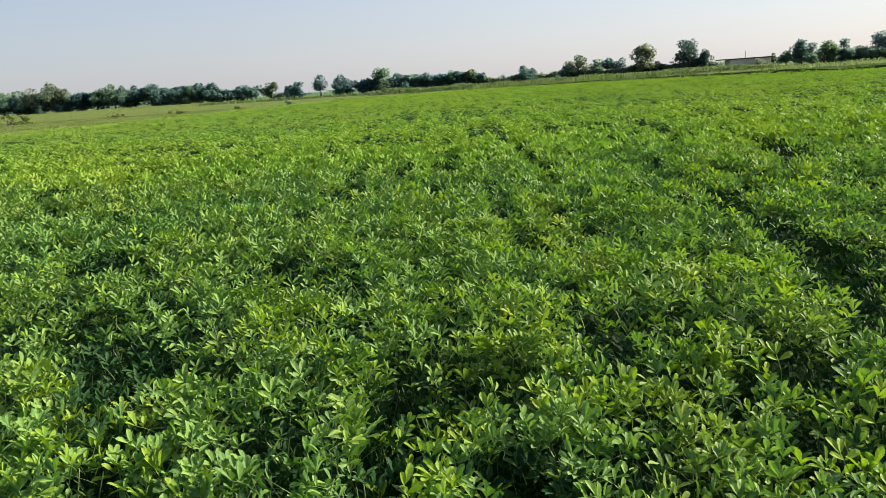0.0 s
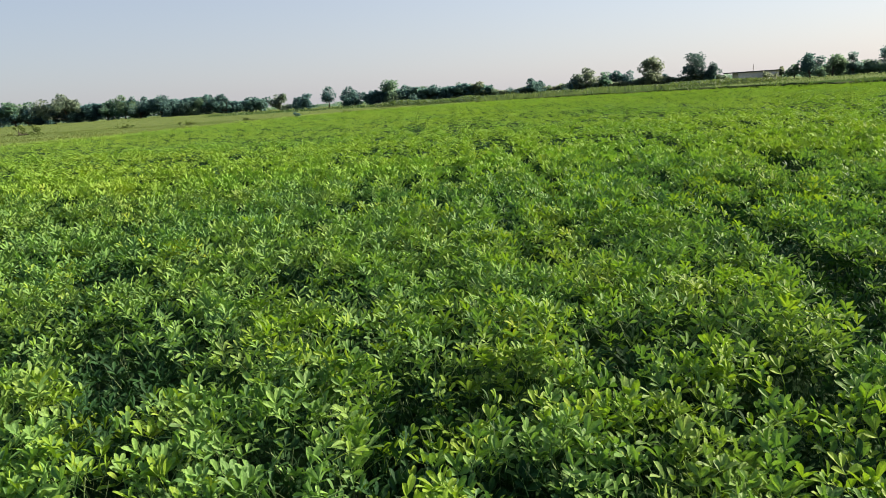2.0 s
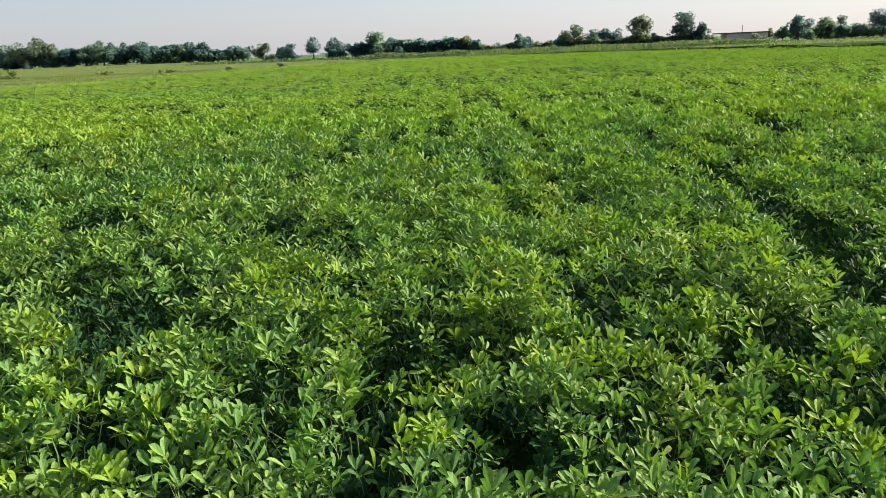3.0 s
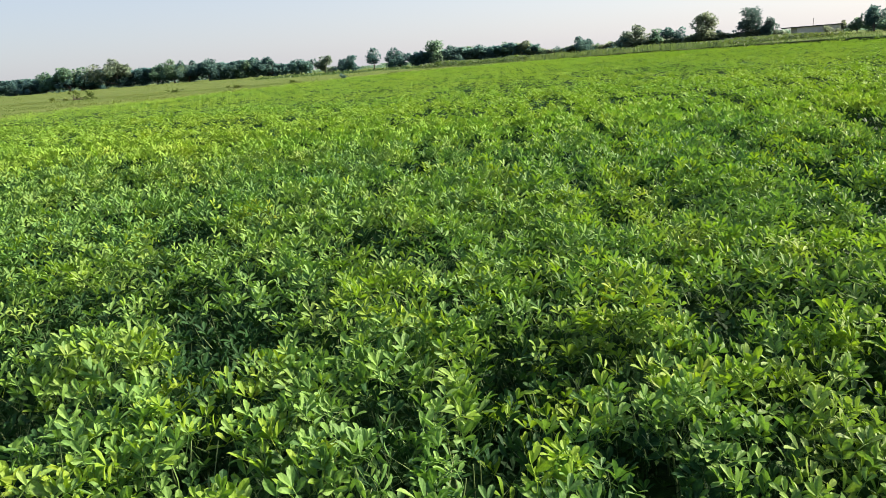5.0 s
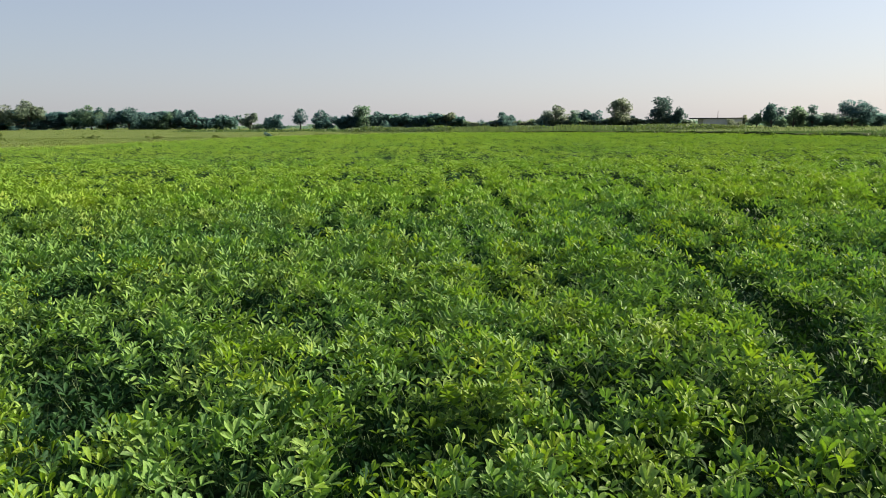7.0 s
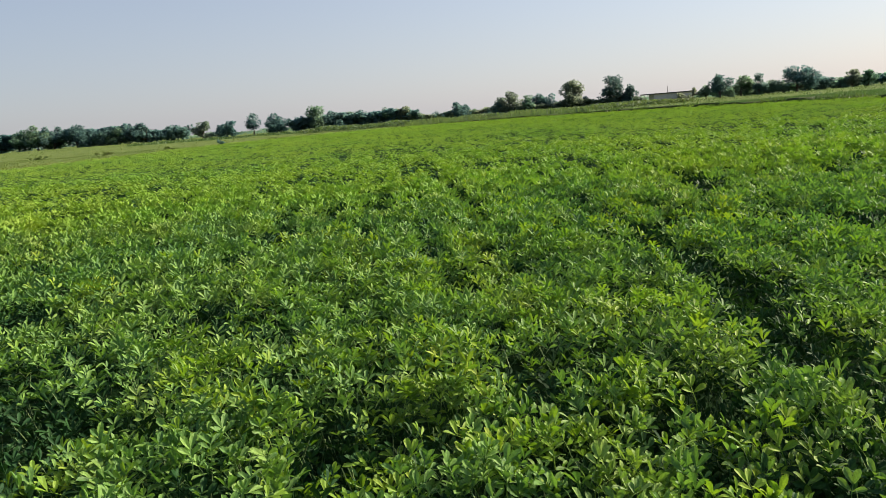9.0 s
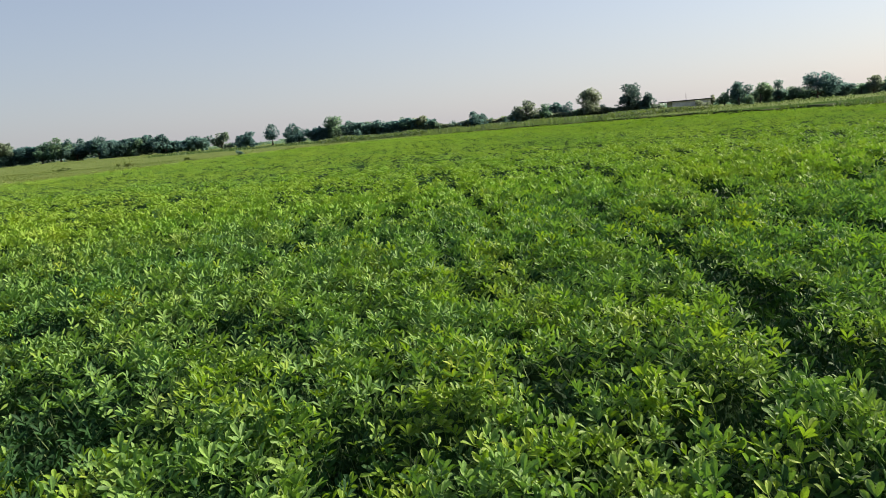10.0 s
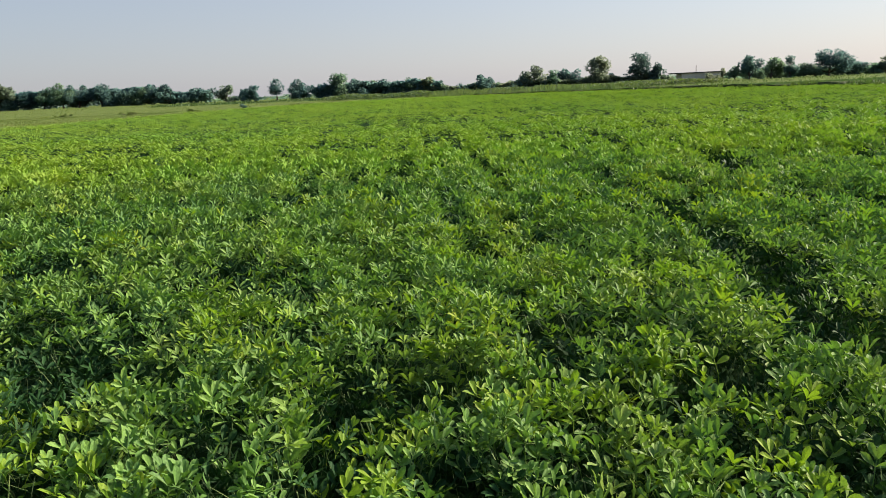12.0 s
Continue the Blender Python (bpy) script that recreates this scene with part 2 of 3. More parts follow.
def bright_chance(x, y):
    """Chance that a leaf at the top is a bright one: young at known shoots, coloured as if sunlit on the crests of the
    plants.
    """
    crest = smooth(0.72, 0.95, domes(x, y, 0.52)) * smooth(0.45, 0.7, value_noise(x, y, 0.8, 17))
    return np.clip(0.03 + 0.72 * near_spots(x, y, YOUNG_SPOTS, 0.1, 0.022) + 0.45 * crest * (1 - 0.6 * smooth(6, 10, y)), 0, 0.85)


def crest(x, y):
    """Height of the tallest shoots round a place."""
    bed = 0.018 * np.cos(2 * np.pi * (x - 1.35 + 0.12 * np.sin(y * 0.5)) / 0.9)
    return land(x, y) + 0.46 + bed + 0.05 * smooth(4, 10, y) + 0.08 * (value_noise(x, y, 1.1, 2) - 0.5) + 0.05 * (value_noise(x, y, 4.0, 3) - 0.5)


def canopy(x, y):
    """Height of the top of the crop: humps of single plants, beds along the rows, one open furrow."""
    hump = (0.1 * smooth(9, 5, y) * (domes(x + 3.0, y, 0.19) - 0.75) + (0.12 + 0.2 * smooth(4, 11, y)) * (domes(x, y, 0.52) - 0.85)
            + 0.04 * (value_noise(x, y, 0.2, 1) - 0.5))
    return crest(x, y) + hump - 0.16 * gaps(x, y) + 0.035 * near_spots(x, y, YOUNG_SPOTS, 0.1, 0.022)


# ---- helpers for meshes ----
def sheet(name, verts, faces, material):
    """One mesh object from arrays of corners and of four-cornered (or three-cornered) faces."""
    verts, faces = np.ascontiguousarray(verts, np.float32).reshape(-1, 3), np.ascontiguousarray(faces, np.int32)
    me = bpy.data.meshes.new(name)
    me.vertices.add(len(verts))
    me.vertices.foreach_set("co", verts.ravel())
    me.loops.add(faces.size)
    me.loops.foreach_set("vertex_index", faces.ravel())
    me.polygons.add(len(faces))
    me.polygons.foreach_set("loop_start", np.arange(0, faces.size, faces.shape[1], dtype=np.int32))
    me.update(calc_edges=True)
    me.materials.append(material)
    return new(name, me)


def part(name, bm, material, parent, label=""):
    """Link a bmesh as one mesh object under a thing."""
    me = bpy.data.meshes.new(name)
    bm.to_mesh(me)
    bm.free()
    me.materials.append(material)
    ob = new(name, me)
    ob.parent = parent
    return tagged(ob, label)


def tube(bm, points, radii, sides=6):
    """A tapering tube through points."""
    rings = []
    for k, (p, r) in enumerate(zip(points, radii)):
        a, b = Vector(points[max(k - 1, 0)]), Vector(points[min(k + 1, len(points) - 1)])
        turn = (b - a).to_track_quat("Z", "Y").to_matrix()
        rings.append([bm.verts.new(Vector(p) + turn @ Vector((r * math.cos(s), r * math.sin(s), 0)))
                      for s in (2 * math.pi * n / sides for n in range(sides))])
    for low, high in zip(rings, rings[1:]):
        for n in range(sides):
            bm.faces.new((low[n], low[(n + 1) % sides], high[(n + 1) % sides], high[n]))
    bm.faces.new(rings[-1])
    bm.faces.new(rings[0][::-1])


def box(bm, low, high):
    made = bmesh.ops.create_cube(bm, size=1)
    size = Vector(high) - Vector(low)
    for v in made["verts"]:
        v.co = Vector(low) + Vector(((v.co.x + 0.5) * size.x, (v.co.y + 0.5) * size.y, (v.co.z + 0.5) * size.z))


# ---- ground ----
def ground_sheet():
    """One sheet of land out to the horizon, finer near by."""
    xs = np.unique(np.concatenate([np.linspace(-30, 30, 61), np.linspace(-160, 160, 81), np.linspace(-2600, 2600, 27)]))
    ys = np.unique(np.concatenate([np.linspace(-20, 20, 41), np.linspace(-60, 260, 81), np.linspace(-1500, 3000, 31)]))
    gx, gy = np.meshgrid(xs, ys)
    verts = np.stack([gx, gy, land(gx, gy)], -1)
    n, m = len(xs), len(ys)
    i = (np.arange(m - 1)[:, None] * n + np.arange(n - 1)[None]).ravel()
    return sheet("ground", verts, np.stack([i, i + 1, i + n + 1, i + n], 1), GROUND)


tagged(ground_sheet(), "level grassy farmland reaching to the horizon", "ground", kind="structure")


def soil_sheet():
    """Tilled earth under the crop, a finger above the land."""
    xs, ys = np.linspace(0, 1, 46), np.linspace(-14, 90, 105)
    u, gy = np.meshgrid(xs, ys)
    left, right = field_edge_left(gy), field_edge_right(gy)
    gx = left + (right - left) * u
    z = land(gx, gy) + 0.02 + 0.03 * value_noise(gx, gy, 0.5, 8)
    n = len(xs)
    i = (np.arange(len(ys) - 1)[:, None] * n + np.arange(n - 1)[None]).ravel()
    return sheet("field_soil", np.stack([gx, gy, z], -1), np.stack([i, i + 1, i + n + 1, i + n], 1), SOIL)


tagged(soil_sheet(), "dark tilled soil under the peanut crop", "ground", kind="structure")


def bank(name, points, height, width, label):
    """A low earth bank along a line of points."""
    line = []
    for a, b in zip(points, points[1:]):
        steps = max(2, int(math.dist(a, b) / 1.2))
        line += [(a[0] + (b[0] - a[0]) * k / steps, a[1] + (b[1] - a[1]) * k / steps) for k in range(steps)]
    line = np.array(line + [points[-1]])
    along = np.gradient(line, axis=0)
    along /= np.linalg.norm(along, axis=1)[:, None]
    side = np.stack([along[:, 1], -along[:, 0]], 1)
    profile = [(-0.5, -0.05), (-0.42, 0.6), (-0.3, 0.95), (0.0, 1.0), (0.3, 0.7), (0.6, -0.05)]
    rows = []
    for k, (off, up) in enumerate(profile):
        p = line + side * (off * width)
        wobble = 0.75 + 0.5 * value_noise(p[:, 0], p[:, 1], 1.7, 11 + k)
        rows.append(np.stack([p[:, 0], p[:, 1], land(p[:, 0], p[:, 1]) + up * height * (wobble if up > 0 else 1)], 1))
    verts = np.stack(rows, 1)
    n = len(profile)
    i = (np.arange(len(line) - 1)[:, None] * n + np.arange(n - 1)[None]).ravel()
    return tagged(sheet(name, verts, np.stack([i, i + 1, i + n + 1, i + n], 1), BANK), label, "bank", kind="structure")


bank("field_bank", [(29.6, 8), (29.5, 42), (30.0, 52.5), (26.9, 63.6), (20.5, 76.5), (7.2, 91)], 0.6, 1.2, "low grassy earth bank along the field edge")
bank("field_bank", [(7.2, 91.5), (1.7, 92), (-12.6, 80.5)], 0.5, 1.2, "low weedy earth bank at the far field edge")

# ---- the crop ----
LEAFLET = np.array([(0, 0, 0), (-0.12, 0.36, 0.07), (-0.16, 0.72, 0.07), (0, 1.0, -0.06), (0.16, 0.72, 0.07), (0.12, 0.36, 0.07)])
LEAFLET_FACES = np.array([(0, 3, 2, 1), (0, 5, 4, 3)])
SIMPLE = np.array([(0, 0, 0), (-0.18, 0.58, 0.05), (0, 1.0, -0.05), (0.18, 0.58, 0.05)])
SIMPLE_FACES = np.array([(0, 3, 2, 1)])


def four_leaflets(leaflet, faces, fold=0.5, spread=(74, 32), jitter=0.0, rng=None):
    """Two pairs of leaflets on a short stalk, lengths in leaflets."""
    verts, polys = [], []
    for pair, angle in enumerate(spread):
        for way in (-1, 1):
            a = radians(angle + (rng.uniform(-12, 12) * jitter if rng is not None else 0)) * way
            tilt = fold * (0.9 if pair == 0 else 0.7) + (rng.uniform(-0.25, 0.25) * jitter if rng is not None else 0)
            size = (0.92 if pair == 0 else 1.0) * (rng.uniform(0.88, 1.1) if rng is not None else 1)
            p = leaflet * size
            x, y, z = p[:, 0], p[:, 1], p[:, 2]
            y, z = y * math.cos(tilt) - z * math.sin(tilt), y * math.sin(tilt) + z * math.cos(tilt)
            q = np.stack([x * math.cos(a) + y * math.sin(a), -x * math.sin(a) + y * math.cos(a), z], 1)
            q[:, 1] += 0.38 * pair
            polys.append(faces + sum(len(v) for v in verts))
            verts.append(q)
    return np.concatenate(verts), np.concatenate(polys)


def leaf_frames(n, rng, lean=0.3, steep=34.0, spread=32.0, sway=0.17):
    """Side, axis and normal of n leaves that turn a little to the sun."""
    yaw = rng.uniform(0, 2 * np.pi, n)
    lift = np.radians(np.clip(rng.normal(steep, spread, n), -25, 80))
    axis = np.stack([np.cos(yaw) * np.cos(lift), np.sin(yaw) * np.cos(lift), np.sin(lift)], 1)
    normal = np.stack([-np.cos(yaw) * np.sin(lift), -np.sin(yaw) * np.sin(lift), np.cos(lift)], 1)
    normal = normal + lean * np.array((0.3, 0.0, 0.95)) + rng.normal(0, sway, (n, 3))
    normal /= np.linalg.norm(normal, axis=1)[:, None]
    axis -= (axis * normal).sum(1)[:, None] * normal
    axis /= np.linalg.norm(axis, axis=1)[:, None]
    return np.cross(axis, normal), axis, normal


def scatter(name, places, sizes, template, faces, rng, material, **frame_options):
    """Many copies of a little shape in one mesh."""
    side, axis, normal = leaf_frames(len(places), rng, **frame_options)
    verts = places[:, None] + sizes[:, None, None] * (template[None, :, 0, None] * side[:, None] + template[None, :, 1, None] * axis[:, None]
                                                      + template[None, :, 2, None] * normal[:, None])
    polys = faces[None] + (np.arange(len(places)) * len(template))[:, None, None]
    return sheet(name, verts, polys.reshape(-1, faces.shape[1]), material)


def strewn(rng, density, y0, y1, reach, ok=in_field):
    """Random places over a stretch of the field that widens with the camera's view."""
    w = 0.75 * y1 + reach
    n = int(density * 2 * w * (y1 - y0))
    x, y = rng.uniform(-w, w, n), rng.uniform(y0, y1, n)
    keep = (np.abs(x) < 0.75 * np.maximum(y, 0) + reach) & ok(x, y)
    return x[keep], y[keep]


def depth_below(rng, n, deep):
    """How far below the top of the crop each leaf sits: most near the top."""
    return deep * rng.beta(1.0, 2.2, n) - 0.05 * (rng.random(n) < 0.2) * rng.random(n)


NEAR_END = 2.4
rng = np.random.default_rng(5)


def leaf_tones(x, y, below, gen):
    """0, 1 or 2: leaves darkened for the shade low on the flanks of the plants, full-grown ones, bright ones at the top
    of the shoots.
    """
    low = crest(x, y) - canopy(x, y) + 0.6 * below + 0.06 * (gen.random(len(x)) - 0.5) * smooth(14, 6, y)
    area_tone = smooth(-0.2, -1.3, x) * smooth(6.0, 4.0, y)           # more of the darker leaves over the near left beds
    shaded = low > 0.112 - 0.015 * smooth(9, 16, y) - 0.012 * smooth(3.4, 2.3, y) - 0.025 * area_tone
    young = gen.random(len(x)) < bright_chance(x, y) * smooth(0.11, 0.03, below)
    return np.where(young, 2, np.where(shaded, 0, 1))


def crop_belt(density, y0, y1, reach, size, template, faces, deep, drop=0.0, material=CROP, fade=(0.0, 0.0), **options):
    x, y = strewn(rng, density, y0, y1, reach)
    keep = rng.random(len(x)) < (shoots(x, y) if drop == 0 else 1.0) * smooth(y0 - 0.01, y0 + fade[0], y) * smooth(y1 + 0.01, y1 - fade[1], y)
    x, y = x[keep], y[keep]
    below = depth_below(rng, len(x), deep)
    at = np.stack([x, y, np.maximum(canopy(x, y) - drop - below, land(x, y) + 0.05)], 1)
    sizes = size * rng.uniform(0.75, 1.18, len(x))
    tone = leaf_tones(x, y, below + drop, rng)
    for mine, stuff, label in ((tone == 0, SHADE_DARK, "leaves darkened to stand in for shade low in the peanut crop"), (tone == 1, material, "dense green peanut plants covering the flat field"),
                               (tone == 2, YOUNG_LIT, "bright yellow-green young shoots and lightened crests in the peanut crop")):
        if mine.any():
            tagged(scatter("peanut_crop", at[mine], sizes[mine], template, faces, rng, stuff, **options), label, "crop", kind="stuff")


def stem_mesh(seed):
    """A branching stalk, one metre tall before it is scaled."""
    gen = random.Random(seed)
    bm = bmesh.new()
    a = gen.uniform(0, 6.28)
    tube(bm, [(0, 0, 0), (0.12 * math.cos(a), 0.12 * math.sin(a), 0.4), (0.3 * math.cos(a), 0.3 * math.sin(a), 0.95)], [0.016, 0.012, 0.006], 5)
    me = bpy.data.meshes.new("stem")
    bm.to_mesh(me)
    bm.free()
    me.materials.append(STEM)
    return me


STEMS = [stem_mesh(k) for k in range(5)]


MIDDLE = four_leaflets(LEAFLET, LEAFLET_FACES)


def middle_plants():
    """Single plants a few steps into the field: each a mound of leaves round its own root."""
    x, y = strewn(rng, 1100, NEAR_END - 0.08, 5.0, 0.5)
    keep = rng.random(len(x)) < shoots(x, y)
    x, y = x[keep], y[keep]
    below = depth_below(rng, len(x), 0.2)
    z = canopy(x, y) - below
    tone = leaf_tones(x, y, below, rng)
    sizes = (0.048 + 0.008 * smooth(2.5, 5.0, y)) * rng.uniform(0.75, 1.18, len(x))
    side, axis, normal = leaf_frames(len(x), rng, 0.25, 42.0, 30.0)
    cell = np.stack([np.floor((x + 0.08 * np.sin(7 * y)) / 0.36), np.floor((y + 0.08 * np.sin(6 * x)) / 0.36)], 1).astype(int)
    keys, which = np.unique(cell, axis=0, return_inverse=True)
    template, faces = MIDDLE
    for k in range(len(keys)):
        mine = np.flatnonzero(which.ravel() == k)
        if len(mine) < 12:
            continue
        root = Vector((float(x[mine].mean()), float(y[mine].mean()), 0))
        root.z = float(land(root.x, root.y))
        thing = tagged(new("peanut_plant"), "bushy green peanut plant in the dense field", "plant", group="peanut plants in the field")
        thing.location = root
        at = np.stack([x, y, z], 1)[mine] - np.array(root)
        verts = at[:, None] + sizes[mine, None, None] * (template[None, :, 0, None] * side[mine, None] + template[None, :, 1, None] * axis[mine, None]
                                                         + template[None, :, 2, None] * normal[mine, None])
        for chosen, name, stuff in ((tone[mine] == 0, "older_foliage", SHADE_DARK), (tone[mine] == 1, "foliage", CROP), (tone[mine] == 2, "young_foliage", YOUNG_LIT)):
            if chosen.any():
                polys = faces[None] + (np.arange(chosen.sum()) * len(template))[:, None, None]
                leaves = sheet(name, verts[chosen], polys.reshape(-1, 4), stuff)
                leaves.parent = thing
        for n in range(3):
            ob = new("stem", STEMS[(k + n) % len(STEMS)])
            ob.parent = thing
            ob.matrix_basis = Matrix.LocRotScale((0.02 * n, 0.015 * n, 0), Euler((0, 0, 2.1 * n + k)), (0.33, 0.33, 0.33))


FAR = four_leaflets(SIMPLE, SIMPLE_FACES)
middle_plants()
crop_belt(560, 5.0, 9.6, 0.6, 0.066, *MIDDLE, 0.16, fade=(0.0, 1.6), lean=0.2, steep=48, spread=26)
crop_belt(360, 8.0, 14.0, 0.6, 0.085, *FAR, 0.16, material=CROP_FAR_LIT, fade=(1.6, 4.0), lean=0.2, steep=48, spread=24)
crop_belt(420, 0.6, 4.0, 0.9, 0.055, *FAR, 0.12, drop=0.17)
crop_belt(240, 4.0, 9.0, 0.9, 0.064, *FAR, 0.12, drop=0.19)
crop_belt(900, 0.1, 1.1, 0.8, 0.045, *FAR, 0.2)
crop_belt(480, 8.5, 20, 0.8, 0.108, SIMPLE, SIMPLE_FACES, 0.17, material=CROP_FAR_LIT, lean=0.6, steep=34, spread=14, sway=0.08, fade=(4.5, 0.0))
crop_belt(165, 20, 45, 1.5, 0.13, SIMPLE, SIMPLE_FACES, 0.17, lean=0.9, steep=24, spread=10, sway=0.06, material=CROP_FAR_LIT)
crop_belt(56, 45, 92, 3.0, 0.21, SIMPLE, SIMPLE_FACES, 0.14, lean=0.9, steep=16, spread=8, sway=0.05, material=CROP_FAR_LIT)


def leaf_stalks():
    """Thin pale stalks that show between the leaves close by."""
    x, y = strewn(rng, 300, 1.1, 6.0, 0.4)
    z = canopy(x, y) - 0.02 - 0.1 * rng.random(len(x))
    stalk = np.array([(-0.012, -0.5, 0), (0.012, -0.5, 0), (0.01, 0.5, 0.08), (-0.01, 0.5, 0.08)])
    ob = scatter("leaf_stalks", np.stack([x, y, z], 1), rng.uniform(0.06, 0.13, len(x)), stalk, SIMPLE_FACES, rng, STEM, lean=0.0, steep=38, spread=28)
    return tagged(ob, "thin pale green stalks between the peanut leaves", "crop", kind="stuff")


leaf_stalks()


def gap_shade_sheet():
    """A near-black sheet under the whole field's crop that stands in for the shade between plants."""
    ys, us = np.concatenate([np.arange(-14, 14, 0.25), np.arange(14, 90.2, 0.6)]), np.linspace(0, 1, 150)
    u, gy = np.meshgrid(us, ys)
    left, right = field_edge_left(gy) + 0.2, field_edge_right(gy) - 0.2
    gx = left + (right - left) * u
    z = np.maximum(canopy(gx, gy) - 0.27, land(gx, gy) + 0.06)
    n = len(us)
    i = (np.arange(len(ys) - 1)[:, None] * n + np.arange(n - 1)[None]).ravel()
    ob = sheet("crop_shade_sheet", np.stack([gx, gy, z], -1), np.stack([i, i + 1, i + n + 1, i + n], 1), GAP_SHADE)
    return tagged(ob, "near-black sheet standing in for shade below the peanut crop", "crop", kind="stuff")


gap_shade_sheet()


def crop_around(x0, x1, y0, y1, density, size, template=SIMPLE, faces=SIMPLE_FACES):
    """The coarser crop beside and behind the wedge that the camera sees."""
    n = int(density * (x1 - x0) * (y1 - y0))
    x, y = rng.uniform(x0, x1, n), rng.uniform(y0, y1, n)
    keep = in_field(x, y) & ((np.abs(x) > 0.75 * np.maximum(y, 0) + 0.5) | (y < 0.5)) & (rng.random(n) < 0.25 + 0.75 * shoots(x, y))
    x, y = x[keep], y[keep]
    z = canopy(x, y) - depth_below(rng, len(x), 0.14)
    ob = scatter("peanut_crop", np.stack([x, y, z], 1), size * rng.uniform(0.8, 1.2, len(x)), template, faces, rng, CROP)
    return tagged(ob, "dense green peanut plants covering the flat field", "crop", kind="stuff")


crop_around(-6, 6, -5, 7, 360, 0.064, *FAR)
crop_around(-24, -6, -14, 32, 40, 0.19)
crop_around(6, 29, -14, 40, 40, 0.19)
crop_around(-6, 6, -14, -5, 60, 0.17)


# ---- weeds, fallow land, grass strip ----
BLADE = np.array([(-0.2, 0, 0), (0.2, 0, 0), (0.14, 0.7, 0.1), (0.0, 1.0, 0.26)])
REED = np.array([(-0.05, 0, 0), (0.05, 0, 0), (0.045, 0.6, 0.05), (0.0, 1.0, 0.2)])
BLADE_FACES = np.array([(0, 1, 2, 3)])


def grass_patch(name, x, y, low, high, material, label, rise=0.0, blade=BLADE):
    z = land(x, y) - 0.03 + rise
    sizes = rng.uniform(low, high, len(x)) * (0.6 + 0.8 * value_noise(x, y, 3.0, 21))
    ob = scatter(name, np.stack([x, y, z], 1), sizes, blade, BLADE_FACES, rng, material, lean=0.0, steep=38, spread=30)
    return tagged(ob, label, "grass", kind="stuff")


def fallow(x, y):
    return x < field_edge_left(y) - 0.3


def strip(x, y):
    return x > field_edge_right(y) + 0.9


x, y = strewn(rng, 15, 24, 105, 3.0, fallow)
grass_patch("fallow_grass", x, y, 0.07, 0.16, GRASS, "short yellowish fallow grass and weeds beside the crop")
x, y = rng.uniform(-170, 10, 14000), rng.uniform(100, 215, 14000)
grass_patch("fallow_grass", x, y, 0.12, 0.28, GRASS, "rough fallow grass in front of the trees")
x, y = strewn(rng, 24, 30, 102, 3.0, strip)
grass_patch("grass_strip", x, y, 0.14, 0.3, STRIP, "dull green grass strip behind the field bank")
x, y = rng.uniform(-8, 150, 18000), rng.uniform(102, 200, 18000)
grass_patch("grass_strip", x, y, 0.15, 0.32, STRIP, "dull green grass reaching to the trees")
x, y = rng.uniform(-9, 27, 34000), rng.uniform(93, 118, 34000)
inside = x > field_edge_right(y) - 2
x, y = x[inside], y[inside]
keep = value_noise(x, y, 4.0, 31) > 0.3
grass_patch("tall_weeds", x[keep], y[keep], 0.5, 1.15, WEEDS, "tall pale green weeds along the far bank", blade=REED)


x, y = rng.uniform(-60, 80, 16000), rng.uniform(176, 206, 16000)
keep = value_noise(x, y, 6.0, 33) > 0.36
grass_patch("tall_weeds", x[keep], y[keep], 0.25, 0.65, STRIP, "tall dull green weeds below the far trees")


def bank_tufts():
    """Grass growing on the crown of the field bank."""
    y = rng.uniform(30, 91, 7000)
    x = np.interp(y, [8, 42, 52.5, 63.6, 76.5, 91], [29.6, 29.5, 30.0, 26.9, 20.5, 7.2]) + rng.normal(0, 0.3, len(y))
    keep = value_noise(x, y, 1.6, 61) > 0.35
    grass_patch("bank_grass", x[keep], y[keep], 0.1, 0.3, STRIP, "tufts of dull green grass on the earth bank", rise=0.5)


bank_tufts()


# ---- trees ----
CLUMP = np.array([(-0.5, -0.35, 0), (0.45, -0.5, 0.1), (0.5, 0.4, -0.05), (-0.35, 0.5, 0.1)])
CLUMP_FACES = np.array([(0, 1, 2, 3)])


